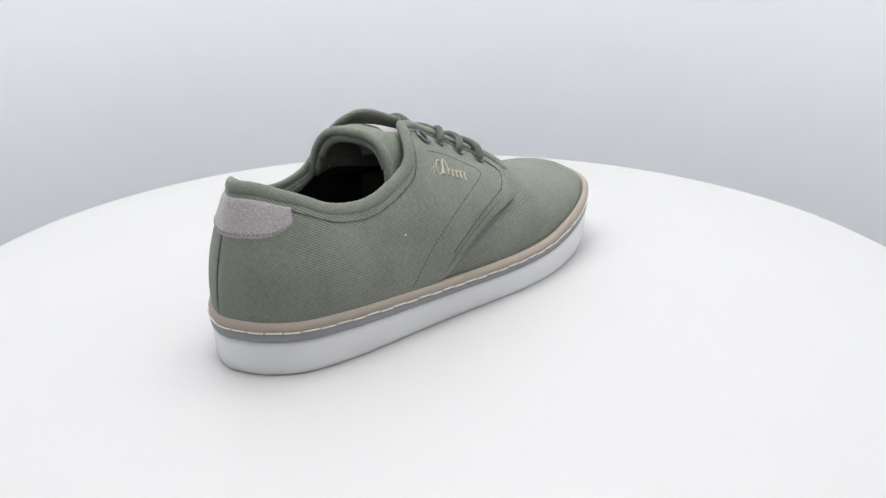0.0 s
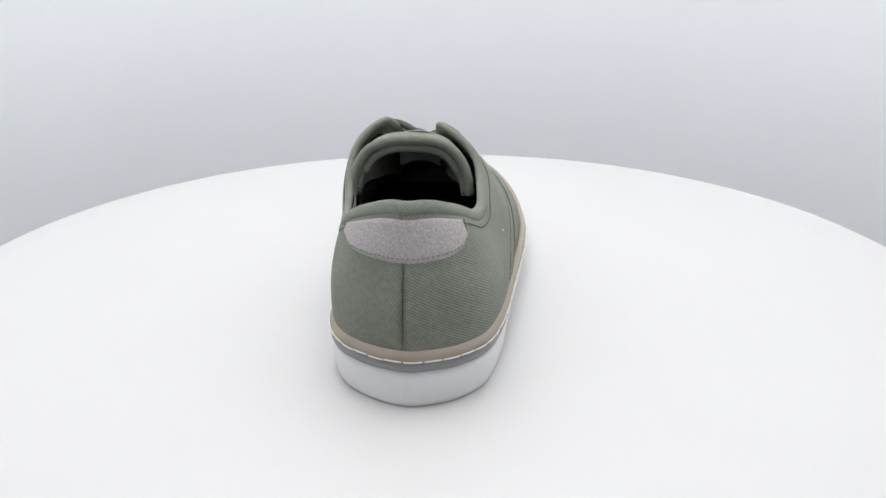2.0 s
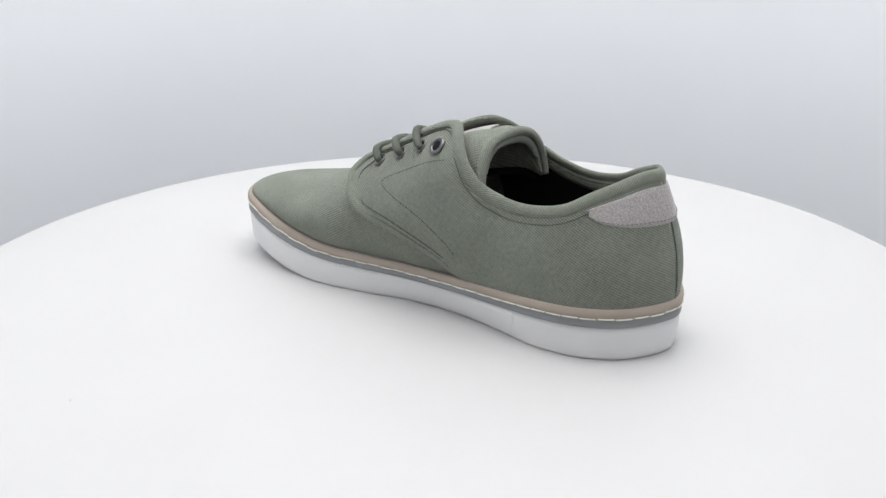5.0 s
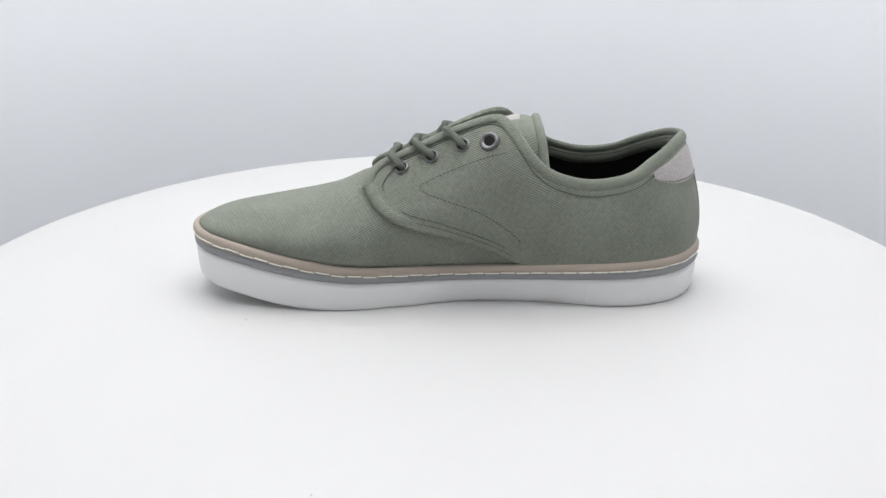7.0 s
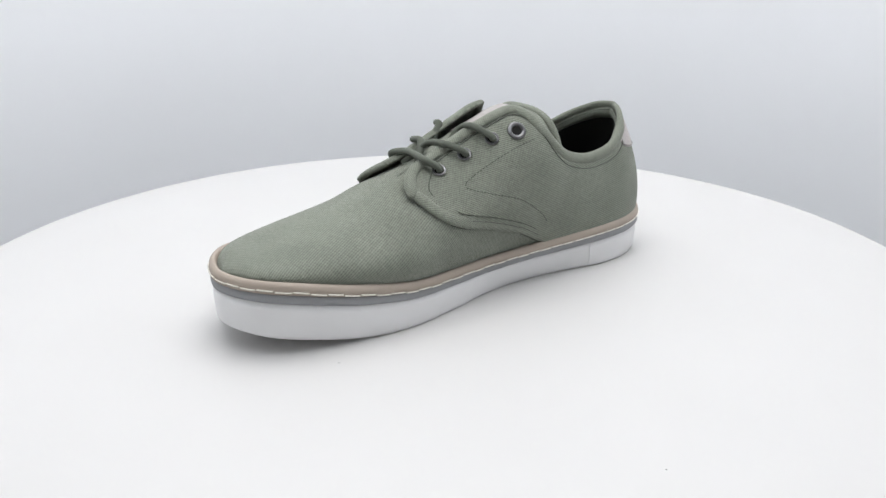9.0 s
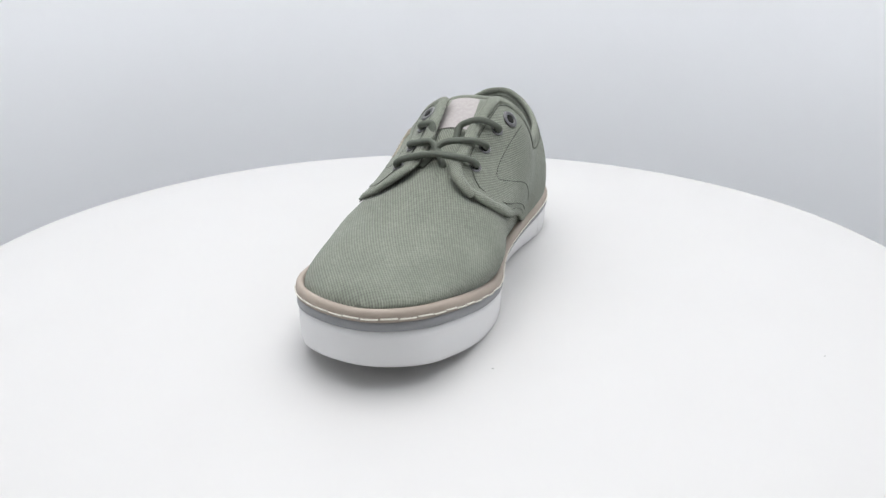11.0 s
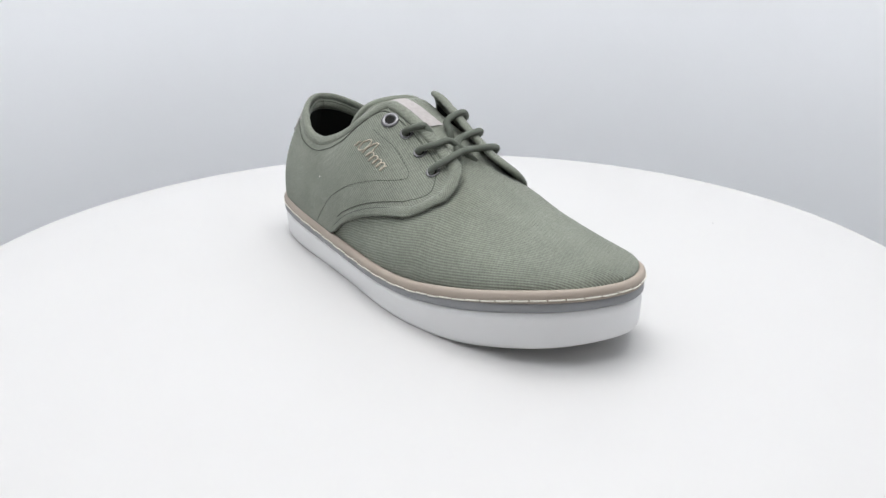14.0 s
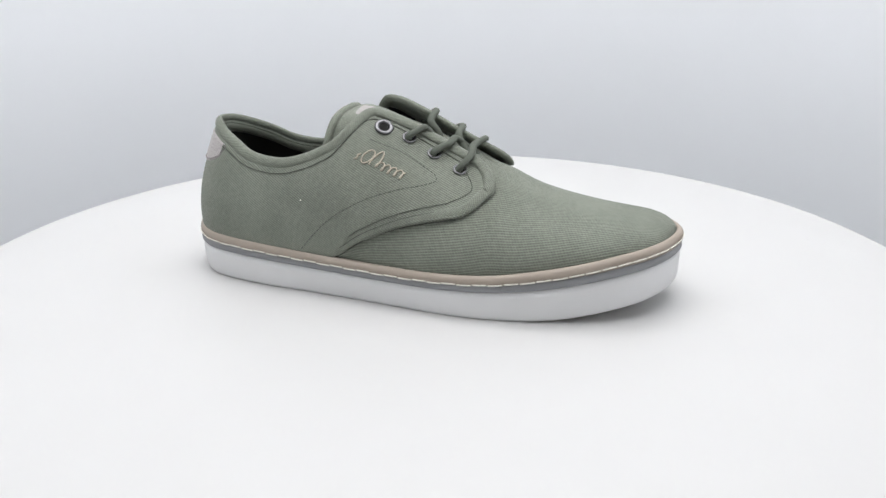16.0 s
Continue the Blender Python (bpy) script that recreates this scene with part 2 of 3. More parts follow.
SPRING = [(0.0, 0.0), (0.215, 0.0), (0.235, 0.0012), (0.25, 0.0032), (0.275, 0.0076), (0.303, 0.0128)]


def sole_band(prof, lift=None):
    """Rings round the outline; prof: pairs of outward offset and height, 0 at the ground line and 1 at the welt."""
    rows, uvs = [], []
    for off, h in prof:
        row, uv = [], []
        for i in range(NP_):
            p, n = RIMLINE[i], OUTWARD[i]
            arch = max(0.0, 1 - ((p.x - 0.112) / 0.055) ** 2) * (0.0055 if p.y > 0 else 0.001) * max(0.0, 1 - h * 1.3)
            arch += 0.0006 * max(0.0, 1 - h * 1.6) * min(1.0, max(0.0, (0.185 - p.x) / 0.05))
            q = p + n * (off - arch)
            z0, z1 = lin(SPRING, p.x), lin(WELT_Z, p.x)
            row.append((q.x - X0, q.y, z0 + (z1 - z0) * h))
            uv.append((i * 0.003, h * 0.03))
        rows.append(row)
        uvs.append(uv)
    return grid_mesh(rows, True, uvs)


def fill_ring(bm, start, count):
    bm.verts.ensure_lookup_table()
    bm.faces.new([bm.verts[start + k] for k in range(count)])


def sole():
    bm = sole_band([(-0.006, 0.0), (-0.0020, 0.003), (-0.0008, 0.025), (-0.0003, 0.09), (0.0, 0.3), (0.0002, 0.5), (0.0002, 0.638), (-0.004, 0.648)])
    fill_ring(bm, 0, NP_)
    part("outsole", bm, RUBBER, SHOE, "white rubber cupsole")
    part("stripe", sole_band([(-0.004, 0.643), (0.0003, 0.645), (0.0009, 0.657), (0.0009, 0.79), (0.0003, 0.803), (-0.004, 0.804)]), STRIPE, SHOE, "grey rubber stripe")
    bm = sole_band([(-0.004, 0.803), (0.0004, 0.804), (0.0012, 0.815), (0.0012, 0.905), (0.0008, 0.955), (-0.0003, 0.99), (-0.0015, 1.0), (-0.0026, 0.99), (-0.0033, 0.93), (-0.0040, 0.84)])
    welt = part("welt", bm, WELT, SHOE, "taupe welt strip with cream stitching")
    # running stitch in long dashes
    for i in range(0, NP_, 3):
        pts = []
        for s in (0.10, 0.75, 1.5, 2.25, 2.84):
            k, f = (i + int(s)) % NP_, s - int(s)
            p = RIMLINE[k].lerp(RIMLINE[(k + 1) % NP_], f) + OUTWARD[k] * (0.00135 + 0.0002 * math.sin(s * 1.05))
            z0, z1 = lin(SPRING, p.x), lin(WELT_Z, p.x)
            pts.append(Vector((p.x - X0, p.y, z0 + (z1 - z0) * (0.826 + 0.040 * min(1.0, max(0.0, (p.x - 0.22) / 0.07)) + 0.008 * math.sin(i * 7.3)))))
        part("stitch", tube(pts, 0.00041, 5), STITCH, welt)

    # the mould's parting line on the inner side
    k = min((i for i in range(NP_) if RIMLINE[i].y > 0), key=lambda i: abs(RIMLINE[i].x - 0.067))
    p, n = RIMLINE[k], OUTWARD[k]
    z1 = lin(WELT_Z, p.x)
    part("parting_line", tube([Vector((p.x - X0, p.y, z1 * h)) + Vector((n.x, n.y, 0)) * (0.0001 - 0.0030 * max(0.0, 0.28 - h)) for h in (0.12, 0.2, 0.3, 0.45, 0.62)], 0.00022, 5), RUBBER, SHOE, "fine moulded ridge")


sole()

# the foot form under the cloth
RIDGE = [(-0.004, 0.106), (0.03, 0.106), (0.06, 0.1045), (0.09, 0.1068), (0.11, 0.1080), (0.1236, 0.1058), (0.14, 0.0982), (0.156, 0.0903), (0.174, 0.0815), (0.19, 0.0745),
         (0.199, 0.0712), (0.2145, 0.0635), (0.231, 0.0585), (0.249, 0.0547), (0.266, 0.0518), (0.280, 0.0497), (0.289, 0.0479), (0.295, 0.0457), (0.2990, 0.0430)]
BACK = [(0.025, 0.0), (0.040, -0.0004), (0.055, 0.0015), (0.070, 0.0055), (0.080, 0.0086), (0.090, 0.0120), (0.0965, 0.0145), (0.110, 0.0210)]
MIDDLE = [(0.0, -0.0005), (0.03, 0.001), (0.06, 0.0025), (0.09, 0.0055), (0.12, 0.0085), (0.16, 0.0085), (0.19, 0.0060), (0.25, 0.001), (0.300, 0.006)]
FULL = {-1: [(0.0, 2.2), (0.08, 2.15), (0.105, 2.4), (0.122, 2.15), (0.14, 1.95), (0.16, 1.85), (0.18, 1.85), (0.20, 1.95), (0.23, 2.08), (0.26, 2.1), (0.30, 2.2)],
        1: [(0.0, 2.2), (0.08, 2.2), (0.105, 3.1), (0.122, 2.7), (0.14, 2.2), (0.16, 1.9), (0.18, 1.9), (0.20, 1.95), (0.23, 2.08), (0.26, 2.1), (0.30, 2.2)]}
SWELL = {-1: [(0.0, 0.05), (0.08, 0.04), (0.13, 0.05), (0.19, 0.05), (0.24, 0.0), (0.30, 0.02)],
         1: [(0.0, 0.05), (0.08, 0.07), (0.13, 0.17), (0.19, 0.19), (0.24, 0.11), (0.30, 0.03)]}
# the ankle opening draws in above the heel, more on the outer side
DRAW = {-1: [(0.0, 0.30), (0.03, 0.28), (0.06, 0.22), (0.09, 0.10), (0.112, 0.02), (0.125, 0.0)],
        1: [(0.0, 0.21), (0.03, 0.19), (0.06, 0.12), (0.09, 0.015), (0.112, 0.0)]}
PW = 2.2
# half outlines, heel to toe, drawn in from the welt
HALF = {}
for side_ in (-1, 1):
    pts_ = []
    for i_ in range(NP_):
        k_ = i_ if side_ < 0 else (NP_ - i_) % NP_
        p_ = RIMLINE[k_] - OUTWARD[k_] * 0.0033
        pts_.append(p_)
        if p_.x > 0.2965 and (p_.y * side_ < 0.003):
            break
    pts_[0].y = 0.0
    HALF[side_] = pts_


def base_at(side, x):
    """The half outline where it reaches x, from the heel."""
    pts = HALF[side]
    for a, b in zip(pts, pts[1:]):
        if b.x >= x > a.x:
            return a.lerp(b, (x - a.x) / (b.x - a.x))
    return pts[0].copy() if x < 0.1 else pts[-1].copy()


def form(base, h, out=0.0, scale=1.0, drop=0.0):
    """The point of the form over a point of the base line, at the height share h."""
    wz, rz = lin(WELT_Z, base.x) - 0.002, lin(RIDGE, base.x) - drop
    rz = max(rz, wz + 0.002)
    h = min(max(h, 0.0), 1.0)
    z = wz + (rz - wz) * h
    side = 1 if base.y >= 0 else -1
    pw = lin(FULL[side], base.x)
    shape = max(0.0, 1 - h ** pw) ** (1 / pw) * scale
    c = lin(MIDDLE, base.x) * h
    near = max(0.0, 1 - max(base.x, 0) / 0.075)
    x = base.x + lin(BACK, z) * near
    shape *= 1 - lin(DRAW[side], base.x) * h * h
    y = c + base.y * shape * (1 + lin(SWELL[side], base.x) * math.sin(math.pi * h))
    return Vector((x - X0, y, z))


def height_share(base, z):
    wz, rz = lin(WELT_Z, base.x) - 0.002, lin(RIDGE, base.x)
    return (z - wz) / max(rz - wz, 1e-4)


def skin(base, z, out):
    """The form at height z, moved outward by out along its own normal."""
    h = height_share(base, z)
    p = form(base, h)
    side = 1 if base.y >= 0 else -1
    pts = HALF[side]
    k = min(range(len(pts)), key=lambda q: (pts[q] - base).length_squared)
    b2, b1 = pts[min(k + 1, len(pts) - 1)], pts[max(k - 1, 0)]
    t1 = form(b2, height_share(b2, z)) - form(b1, height_share(b1, z))
    if k == 0:
        t1 = Vector((0, 1.0 * side, 0))
    t2 = form(base, min(h + 0.02, 0.999)) - form(base, h - 0.02)
    n = t1.cross(t2)
    if n.length < 1e-9:
        return p
    n.normalize()
    if n.dot(Vector((base.x - min(max(base.x, 0.04), 0.26), base.y, 0.015))) < 0:
        n = -n
    return p + n * out


def vamp():
    rows, uvs = [], []
    xs = [0.100 + (VAMP_END - 0.100) * (1 - (1 - k / 80) ** 1.9) for k in range(81)]
    for x in xs:
        row, uv = [], []
        for side in (-1, 1):
            b = base_at(side, x)
            arc, back, prev = [0.0], 0.0, None
            for k in range(91):
                p = form(b, math.cos(radians(k)) ** (2 / PW))
                back += (p - prev).length if prev is not None else 0.0
                arc.append(back)
                prev = p
            top = 90.0 if x > 0.190 else min(89.0, 38 + 56 * max(0.0, (x - 0.11) / 0.08))
            angs = [top * k / 26 for k in range(27)]
            for a in (angs if side < 0 else angs[::-1]):
                p = form(b, math.sin(radians(a)) ** (2 / PW))
                fold = math.exp(-((x - 0.185) / 0.022) ** 2) * math.sin(radians(min(a * 2.2, 180)))
                fold *= 0.0005 * noise.noise((x * 130 + 0.25 * a, side * 3.0, 0.012 * a))
                p = p + Vector((0, side * 0.8, 0.6)) * fold
                row.append(p)
                k = min(89, int(90 - a))
                uv.append((x, side * (arc[1 + k] + (arc[2 + k] - arc[1 + k]) * (90 - a - k))))
        rows.append(row)
        uvs.append(uv)
    # the open throat lets the two halves part there
    bm = bmesh.new()
    lay = bm.loops.layers.uv.new("UVMap")
    vs = [[bm.verts.new(p) for p in r] for r in rows]
    for i in range(len(rows) - 1):
        for j in range(len(rows[0]) - 1):
            if j == 26:
                continue
            ids = ((i, j), (i, j + 1), (i + 1, j + 1), (i + 1, j))
            f = bm.faces.new([vs[a][b] for a, b in ids])
            for lp, (a, b) in zip(f.loops, ids):
                lp[lay].uv = uvs[a][b]
    tip = bm.verts.new((0.2994 - X0, 0.006, 0.0418))
    last = vs[-1]
    for j in range(len(last) - 1):
        if j != 26:
            bm.faces.new([last[j], last[j + 1], tip])
    bmesh.ops.remove_doubles(bm, verts=bm.verts, dist=1e-5)
    part("vamp", bm, VAMP_CANVAS, SHOE, "sage twill toe piece")


vamp()

# edges of the two side pieces, as length and height
COLLAR = {1: [(-0.006, 0.0945), (0.002, 0.0938), (0.014, 0.0890), (0.026, 0.0840), (0.040, 0.0775), (0.056, 0.0745), (0.070, 0.0745), (0.083, 0.0775), (0.093, 0.0825),
              (0.102, 0.0910), (0.110, 0.1010), (0.118, 0.1062)],
          -1: [(-0.006, 0.0945), (0.002, 0.0938), (0.014, 0.0898), (0.026, 0.0855), (0.040, 0.0800), (0.056, 0.0775), (0.070, 0.0780), (0.083, 0.0815), (0.093, 0.0858),
               (0.102, 0.0910), (0.110, 0.0990), (0.118, 0.1058)]}
FRONT = {1: [(0.104, 0.0262), (0.110, 0.0285), (0.122, 0.0352), (0.135, 0.0405), (0.151, 0.0455), (0.167, 0.0490), (0.179, 0.0535), (0.187, 0.0590), (0.1925, 0.0660)],
         -1: [(0.104, 0.0258), (0.109, 0.0280), (0.121, 0.0365), (0.132, 0.0422), (0.142, 0.0462), (0.155, 0.0498), (0.170, 0.0525), (0.183, 0.0550), (0.1925, 0.0620)]}
FRONT_X = 0.1925
TURN_X = 0.1790          # from here the front of the lacing flap rounds off


def rounding(x):
    q = max(0.0, (x - TURN_X) / (FRONT_X - TURN_X))
    return max(0.0, 1 - q ** 2.6) ** (1 / 2.6)


def upper_edge(side, x):
    cap = lin(WELT_Z, x) - 0.002 + (lin(RIDGE, x) - lin(WELT_Z, x) + 0.002) * (0.987 if side > 0 else 0.966)
    t = min(1.0, max(0.0, (x - 0.108) / 0.014))
    t = t * t * (3 - 2 * t)
    z = min(lin(COLLAR[side], x), cap + 0.002) * (1 - t) + cap * t
    return FLAP_TIP[side] + (z - FLAP_TIP[side]) * rounding(x)


def lower_edge(side, x):
    z = lin(FRONT[side], x) if x > 0.104 else lin(WELT_Z, x) - 0.001
    return FLAP_TIP[side] + (z - FLAP_TIP[side]) * rounding(x)


FLAP_TIP = {1: 0.0665, -1: 0.0640}


def lift_at(side, x, z):
    """How far the cloth of a side piece stands off the form; the lacing edge curls up."""
    top = upper_edge(side, x)
    ramp = min(1.0, max(0.0, (x - 0.112) / 0.03))
    curl = (0.0032 if side > 0 else 0.0024) * max(0.0, 1 - (top - z) / 0.014) ** 2 * ramp * rounding(x)
    return 0.0018 + curl


def columns(side, x0=-1.0, x1=FRONT_X):
    """Base points from heel to flap tip, crowded where the flap rounds off."""
    cols = [p for p in HALF[side] if x0 <= p.x < min(TURN_X, x1)]
    if x1 > TURN_X:
        cols += [base_at(side, TURN_X + (FRONT_X - TURN_X) * math.sin(math.pi / 2 * k / 10)) for k in range(11)]
    else:
        cols.append(base_at(side, x1))
    return cols


def quarter(side):
    cols = columns(side)
    rows, uvs, along, last = [], [], 0.0, None
    for b in cols:
        if last is not None:
            along += (b - last).length
        last = b
        lo, hi = lower_edge(side, b.x), upper_edge(side, b.x)
        row, uv, run, prev = [], [], 0.0, None
        for k in range(29):
            z = lo + (hi - lo) * (k / 28)
            p = skin(b, z, lift_at(side, b.x, z))
            if prev is not None:
                run += (p - prev).length
            prev = p
            row.append(p)
            uv.append((side * along, lo + run))
        rows.append(row)
        uvs.append(uv)
    ob = part("quarter", grid_mesh(rows, False, uvs), CANVAS, SHOE, "sage twill " + ("inner" if side > 0 else "outer") + " side piece")
    m = ob.modifiers.new("thick", "SOLIDIFY")
    m.thickness, m.offset = 0.0016, 0.0
    rows = []
    for b in cols:
        if b.x > 0.135:
            break
        lo, hi = lower_edge(side, b.x) + 0.001, upper_edge(side, b.x) - 0.003
        rows.append([skin(b, lo + (hi - lo) * (k / 10), -0.0022) for k in range(11)])
    part("lining", grid_mesh(rows), LINING, SHOE, "dark fabric lining")
    rows, uvs = [], []
    for i, b in enumerate(c for c in cols if c.x <= 0.098):
        hi = upper_edge(side, b.x)
        rows.append([skin(b, hi - 0.002 - 0.0085 * k / 5, -0.0012 - 0.0022 * math.sin(math.pi * k / 5)) for k in range(6)])
        uvs.append([(i * 0.0027, 0.0017 * k) for k in range(6)])
    part("collar_facing", grid_mesh(rows, False, uvs), BINDING, SHOE, "sage twill facing inside the opening")


def edge_path(side, which, dz, out, x0=-1.0, x1=FRONT_X):
    """Points and outward directions along an edge of a side piece."""
    path, ups = [], []
    for b in columns(side, x0, x1):
        z = which(side, b.x) + (dz(b.x) if callable(dz) else dz) * rounding(b.x)
        off = lift_at(side, b.x, z) + (out(b.x) if callable(out) else out)
        p = skin(b, z, off)
        path.append(p)
        ups.append(skin(b, z, off + 0.002) - p)
    return path, ups


def even(path, ups, n):
    """The same path in even steps, with its directions."""
    fine = smooth_curve(path, n)
    out = []
    for p in fine:
        k = min(range(len(path)), key=lambda q: (path[q] - p).length_squared)
        near = ups[max(k - 2, 0):k + 3]
        out.append(sum(near, Vector()).normalized())
    return fine, out


for side_ in (1, -1):
    quarter(side_)


def inset(low, flap):
    """A depth below the edge that shrinks where the flap lies flat."""
    return lambda x: low + (flap - low) * min(1.0, max(0.0, (x - 0.100) / 0.022))


def collar():
    """The padded binding round the opening, up the lacing edges and round the flaps, in one roll."""
    path, ups = [], []
    for side in (1, -1):
        p, u = edge_path(side, upper_edge, inset(-0.0022, -0.0008 if side > 0 else -0.0014), inset(-0.0003, 0.0006))
        q, v = edge_path(side, lower_edge, 0.0030, -0.0002, 0.1045)
        whole, dirs = p + q[::-1][1:], u + v[::-1][1:]
        if side > 0:
            path, ups = whole[::-1], dirs[::-1]
        else:
            path, ups = path + whole[1:], ups + dirs[1:]
    path, ups = even(path, ups, 420)
    # a full roll round the ankle and up the lacing, pressed flat along the lower edges
    lengths = [p.z for p in path]
    peak = max(range(210), key=lambda k: lengths[k]), max(range(210, 420), key=lambda k: lengths[k])

    def roll(s):
        k = s * 419
        low = max((peak[0] - 55 - k) / 30, (k - peak[1] - 55) / 30, 0.0)
        return 0.58 - 0.28 * min(1.0, low)
    part("edge_binding", tube(path, lambda s: 0.0036 * min(1.0, 0.2 + 22 * s, 0.2 + 22 * (1 - s)), 12, roll, ups), BINDING, SHOE, "padded sage twill edge binding")
    for side in (1, -1):
        # an inner seam follows the binding all the way round
        up_line, _ = edge_path(side, upper_edge, inset(-0.0080, -0.0026 if side > 0 else -0.0040), 0.0010, -1.0, 0.172)
        low_line, _ = edge_path(side, lower_edge, 0.0070, 0.0010, 0.1130, 0.172)
        turn = base_at(side, 0.1835)
        tip = skin(turn, FLAP_TIP[side] + 0.0015, lift_at(side, 0.1835, FLAP_TIP[side] + 0.0015) + 0.0010)
        part("seam", tube(smooth_curve(up_line + [tip] + low_line[::-1], 300), 0.00028, 5), THREAD_DARK, SHOE)
        p, u = edge_path(side, lower_edge, 0.0040, 0.0008, 0.1085, 0.1800)
        part("seam", tube(smooth_curve(p, 90), 0.00020, 5), THREAD_DARK, SHOE)
        p, u = edge_path(side, lower_edge, -0.0006, -0.0008, 0.1045, 0.1788)
        part("seam", tube(smooth_curve(p, 90), 0.00030, 5), THREAD_DARK, SHOE)


collar()


def side_seams():
    for side in (1, -1):
        # the curved dart in long stitches
        dart = ([(0.084, 0.0285), (0.0936, 0.0393), (0.1052, 0.0500), (0.1235, 0.0605), (0.1411, 0.0658), (0.158, 0.0685), (0.1625, 0.0712), (0.1516, 0.0778), (0.1382, 0.0845), (0.118, 0.0920)]
                if side < 0 else
                [(0.106, 0.0416), (0.1127, 0.0485), (0.1287, 0.0590), (0.1478, 0.0645), (0.159, 0.0675), (0.1625, 0.0700), (0.155, 0.0745), (0.140, 0.0815), (0.125, 0.0880), (0.112, 0.0915)])
        line = smooth_curve([(a, b, 0) for a, b in dart], 46)
        pts = [skin(base_at(side, p.x), p.y, 0.0026) for p in line]
        fine = smooth_curve(pts, 221)
        for k in range(0, 216, 4):
            part("stitch", tube(fine[k:k + 4], 0.00028, 4), THREAD_DARK, SHOE)


side_seams()


def heel():
    rows = []
    cols = [(1, b) for b in HALF[1] if b.x < 0.0300][::-1] + [(-1, b) for b in HALF[-1] if b.x < 0.0225][1:]
    n = len(cols)
    for i, (sd, b) in enumerate(cols):
        s = abs(2 * i / (n - 1) - 1)
        hi = upper_edge(sd, b.x) - 0.0062
        lo = 0.0686 + 0.0022 * s ** 2.5
        lo = hi - (hi - lo) * max(0.0, 1 - s ** 7) ** 0.5
        row = [skin(b, lo + (hi - lo) * k / 12, 0.0032 if 0 < k < 12 else 0.0022) for k in range(13)]
        rows.append(row)
    patch = part("heel_patch", grid_mesh(rows), SUEDE, SHOE, "pale grey suede heel patch")
    hem = smooth_curve([Vector(r[1]).lerp(Vector(r[2]), 0.6) + (Vector(r[2]) - form(b, height_share(b, Vector(r[2]).z))) * 0.06 for r, (sd, b) in list(zip(rows, cols))[1:-1]], 145)
    for k in range(0, 140, 4):
        part("stitch", tube(hem[k:k + 3], 0.00028, 4), SEAM_GREY, patch)
    b = HALF[1][0]
    part("heel_seam", tube([skin(b, 0.0345 + 0.0350 * k / 12, 0.0028) for k in range(13)], 0.00030, 5), THREAD_DARK, SHOE)


heel()


def tongue():
    top = [(0.096, 0.1030), (0.105, 0.1050), (0.116, 0.1028), (0.130, 0.0980), (0.145, 0.0930), (0.160, 0.0865), (0.175, 0.0810), (0.190, 0.0735), (0.200, 0.0700)]
    wide = [(0.096, 0.0316), (0.108, 0.0298), (0.125, 0.0255), (0.15, 0.0225), (0.20, 0.020)]
    rows, uvs = [], []
    for i in range(31):
        x = 0.096 + 0.103 * i / 30
        zt, w, c = lin(top, x), lin(wide, x), min(lin(MIDDLE, x), 0.0048 + 0.0026 * i / 30)
        drop = 0.029 - 0.015 * i / 30
        row, uv = [], []
        for k in range(33):
            s = -1 + 2 * k / 32
            z = zt - drop * abs(s) ** 2.8
            row.append((x - X0 - 0.004 * abs(s) ** 2 * (1 - i / 30), c + w * math.sin(s * 1.45) / math.sin(1.45), z))
            uv.append((x, s * w * 1.3))
        rows.append(row)
        uvs.append(uv)
    ob = part("tongue", grid_mesh(rows, False, uvs), CANVAS, SHOE, "padded sage twill tongue")
    m = ob.modifiers.new("thick", "SOLIDIFY")
    m.thickness, m.offset = 0.0045, -1.0
    edge = [Vector(p) for p in rows[0]]
    part("tongue_edge", tube(smooth_curve(edge, 60), 0.0027, 10, 1.0, [Vector((1, 0, 0.3)).normalized()] * 60), BINDING, ob)
    inner = [Vector((p[0] + 0.0016, 0.0048 + (p[1] - 0.0048) * 0.90, p[2] - 0.0042)) for p in rows[0][4:-4]]
    part("tongue_facing", tube(smooth_curve(inner, 60), 0.0027, 10, 1.0, [Vector((1, 0, 0.3)).normalized()] * 60), BINDING, ob)
    lab = []
    for i in range(12):
        x = 0.106 + 0.037 * i / 11
        zt, c = lin(top, x), lin(MIDDLE, x) - 0.0055
        lab.append([(x - X0, c + s * 0.0132, zt + 0.0008 - 0.02 * abs(s * 0.45) ** 2.3) for s in [-1 + 2 * k / 10 for k in range(11)]])
    part("tongue_label", grid_mesh(lab), LABEL_GREY, ob, "pale grey woven label")
    part("tongue_lining", grid_mesh([[(p[0] + 0.001, p[1] * 0.93, p[2] - 0.0056) for p in r] for r in rows[1:]]), LINING, ob, "dark lining")
    size = []
    for i in range(6):
        size.append([(0.1065 - X0 + 0.003 * i / 5, -0.010 + 0.022 * k / 8, 0.0975 - 0.009 * i / 5 - 0.003 * abs(k / 4 - 1) ** 2) for k in range(9)])
    part("size_label", grid_mesh(size), LABEL_SHADED, ob, "grey size label inside, darkened for its shade")
    bm = bmesh.new()
    lo = [bm.verts.new((p.x * 0.97 + 0.004 - X0, p.y * 0.9, 0.036)) for p in HALF[-1] if p.x < 0.25]
    lo += [bm.verts.new((p.x * 0.97 + 0.004 - X0, p.y * 0.9, 0.036)) for p in HALF[1][::-1] if 0.0 < p.x < 0.25]
    bm.faces.new(lo)
    part("insole", bm, LINING, SHOE, "dark insole", smooth=False)


tongue()

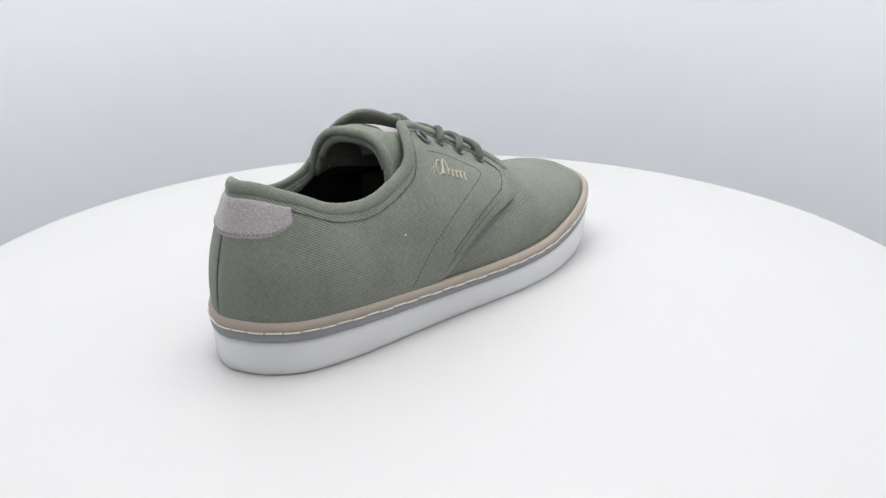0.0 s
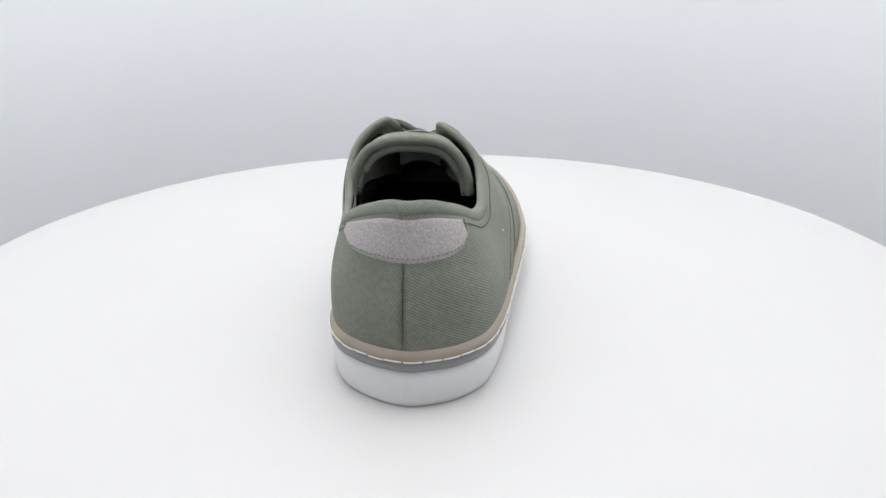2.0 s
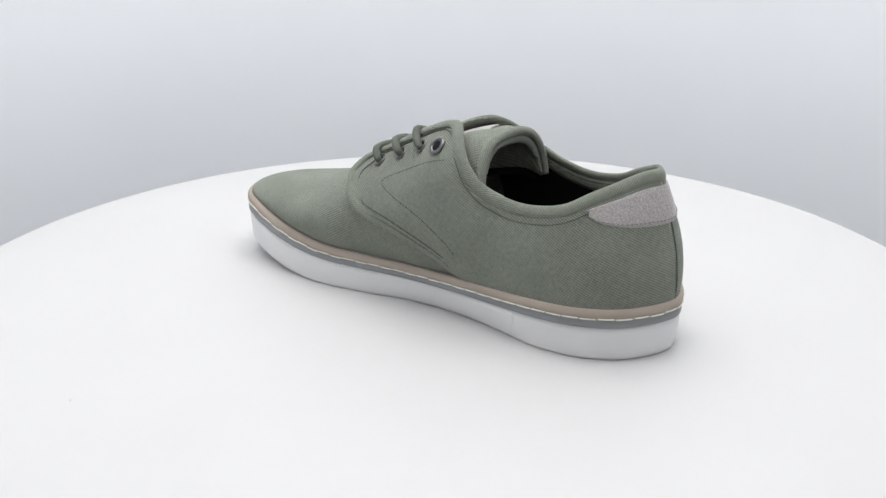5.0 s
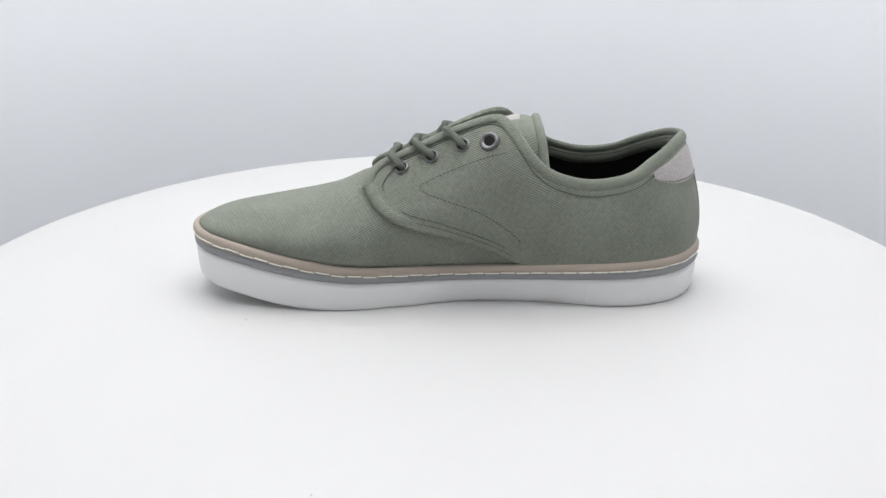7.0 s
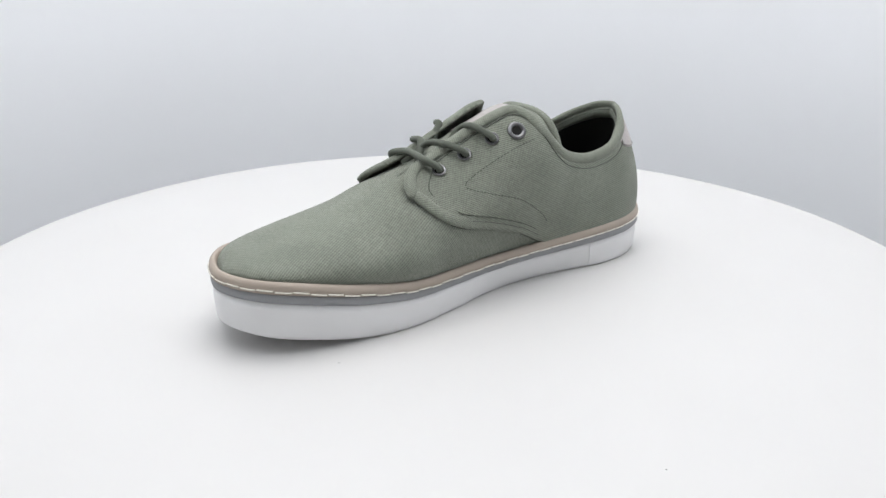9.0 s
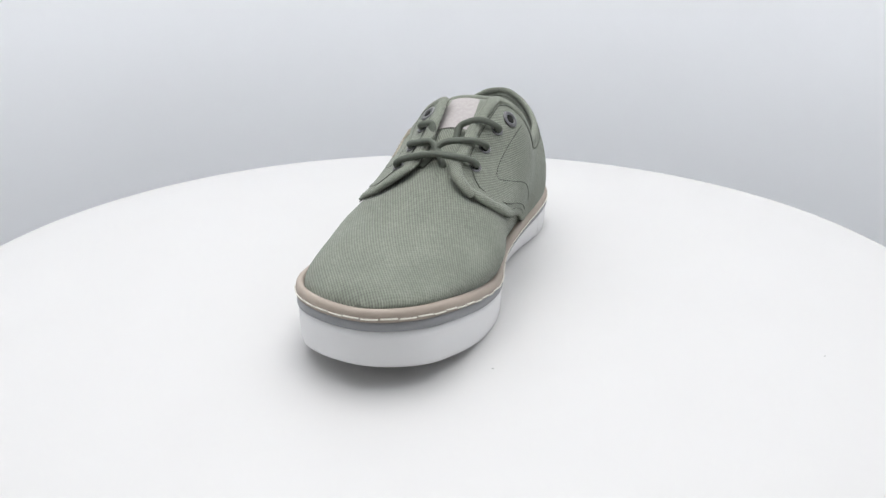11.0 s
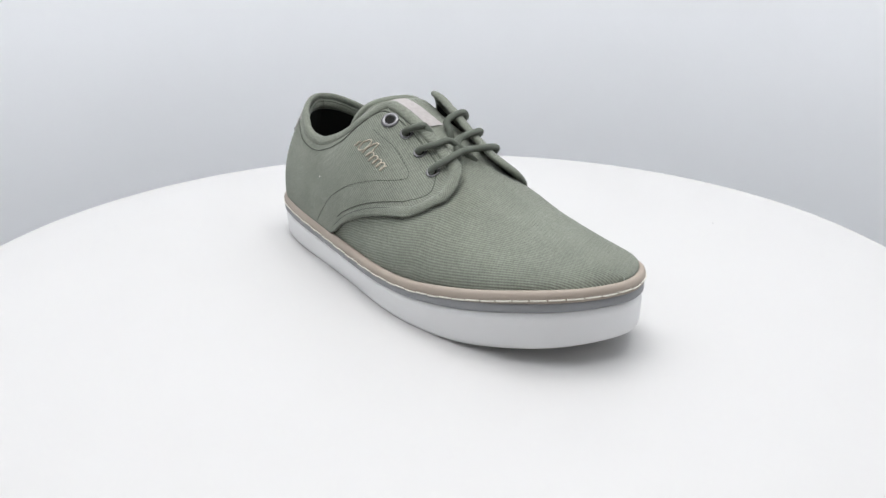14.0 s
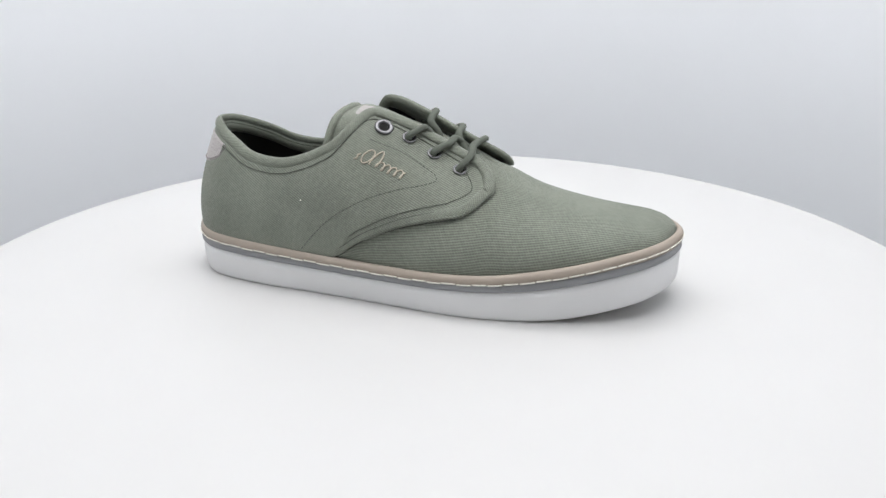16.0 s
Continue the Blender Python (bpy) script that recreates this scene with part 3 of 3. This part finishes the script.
HOLES = {-1: [(0.1735, 0.0736), (0.1570, 0.0816), (0.1410, 0.0898), (0.1264, 0.0960)],
         1: [(0.1722, 0.0768), (0.1550, 0.0842), (0.1374, 0.0918), (0.1232, 0.0957)]}


def eyelets():
    spots = {}
    for side in (-1, 1):
        for k, (x, z) in enumerate(HOLES[side]):
            b = base_at(side, x)
            lift = lift_at(side, x, z)
            p = skin(b, z, lift + 0.0010)
            nrm = (skin(b, z, lift + 0.003) - skin(b, z, lift)).normalized()
            spots[side, k] = (p, nrm)
            r, th = (0.0043, 0.0014) if k == 3 else (0.0034, 0.0009)
            eye = part("eyelet", ring(p, nrm, r, th), STEEL, SHOE, "gunmetal eyelet")
            # no hole is cut: a flat dark disc paints the shade within the ring
            bm = bmesh.new()
            a1 = nrm.orthogonal().normalized()
            a2 = nrm.cross(a1)
            bm.faces.new([bm.verts.new(p + nrm * 0.0001 + (a1 * math.cos(q) + a2 * math.sin(q)) * r) for q in [2 * math.pi * j / 20 for j in range(20)]])
            part("eyelet_shade", bm, LINING, eye, "flat dark disc standing for the eyelet hole's shade", smooth=False)
    return spots


SPOT = eyelets()


def laces():
    def cord(points):
        path = smooth_curve(points, 44)
        part("lace", tube(path, 0.0023, 10, 0.85), LACE, SHOE, "round dark green lace")

    def p(side, k, out):
        q, n = SPOT[side, k]
        return q + n * out

    def e(side, k, ahead=0.0, up=0.0026):
        """Where the lace rides over the flap's edge."""
        x = HOLES[side][k][0] + ahead
        z = upper_edge(side, x) - (0.0012 if side > 0 else 0.0020)
        return skin(base_at(side, x), z, lift_at(side, x, z) + 0.0018 + up)

    def m(x, y, z):
        return Vector((x - X0, y, z))
    # lowest bar arches straight across, the next pair dips beneath it, the third pair dives into the gap
    cord([p(-1, 0, -0.003), p(-1, 0, 0.0022), e(-1, 0, 0.003), m(0.1775, 0.000, 0.0862), e(1, 0, 0.003), p(1, 0, 0.0022), p(1, 0, -0.003)])
    cord([p(-1, 1, -0.003), p(-1, 1, 0.0022), e(-1, 1, 0.006), m(0.1670, -0.003, 0.0905), m(0.173, 0.004, 0.0835), m(0.178, 0.008, 0.0780)])
    cord([p(1, 1, -0.003), p(1, 1, 0.0022), e(1, 1, 0.006), m(0.1670, 0.004, 0.0905), m(0.173, -0.002, 0.0835), m(0.178, -0.006, 0.0780)])
    cord([p(-1, 2, -0.003), p(-1, 2, 0.0022), e(-1, 2, 0.005), m(0.1500, -0.0085, 0.0970), m(0.155, -0.0068, 0.0905), m(0.158, -0.0068, 0.0840)])
    cord([p(1, 2, -0.003), p(1, 2, 0.0022), e(1, 2, 0.005), m(0.1480, 0.0095, 0.0975), m(0.153, 0.0078, 0.0910), m(0.156, 0.0072, 0.0840)])


laces()


def emblem():
    """The maker's mark as a raised beige wave: a dash, a large oval, a tall loop and a run of low waves."""
    start, end = Vector((0.1145, 0.0828)), Vector((0.1458, 0.0712))
    along = (end - start).normalized()
    across = Vector((-along.y, along.x))

    def wave(t):
        return 0.0100 + 0.0215 * t - 0.0012 * math.sin(t * 34), 0.0019 - 0.0019 * math.cos(t * 34) + 0.0045 * math.exp(-((t - 0.10) / 0.06) ** 2)
    strokes = [[(0.0005 + 0.0016 * t + 0.0006 * math.sin(6.3 * t), 0.0034 * t) for t in (k / 8 for k in range(9))],
               [(0.0066 + 0.0027 * math.cos(a) + 0.0005 * math.sin(a), 0.0036 + 0.0036 * math.sin(a)) for a in (2 * math.pi * k / 20 for k in range(21))],
               [wave(k / 60) for k in range(61)]]
    mark = None
    for stroke in strokes:
        pts = []
        for u, v in stroke:
            q = start + along * (u + 0.22 * v) + across * (v - 0.0012)
            pts.append(skin(base_at(-1, q.x), q.y, 0.0028))
        ob = part("embroidery", tube(pts, 0.00046, 6), EMBROIDERY, SHOE if mark is None else mark, "beige embroidered mark in loops and waves" if mark is None else "")
        mark = mark or ob


emblem()


def lint():
    bm = bmesh.new()
    bmesh.ops.create_icosphere(bm, subdivisions=1, radius=0.00055)
    bmesh.ops.translate(bm, vec=skin(base_at(-1, 0.0835), 0.0568, 0.0028), verts=bm.verts)
    part("lint_speck", bm, STITCH, SHOE, "white lint speck")


lint()


def motions():
    """The disc and the shoe on it turn together at one even speed."""
    table_rows, shoe_rows = [], []
    for k in range(161):
        t = k / 10
        a = radians(SPIN * t)
        c, s = math.cos(a), math.sin(a)
        table_rows.append((t, pose(0, 0, 0, 0, 0, SPIN * t)))
        shoe_rows.append((t, pose(SHOE_AT[0] * c - SHOE_AT[1] * s, SHOE_AT[0] * s + SHOE_AT[1] * c, 0, 0, 0, HEADING + SPIN * t)))
    walk(TABLE, table_rows)
    walk(SHOE, shoe_rows)


motions()
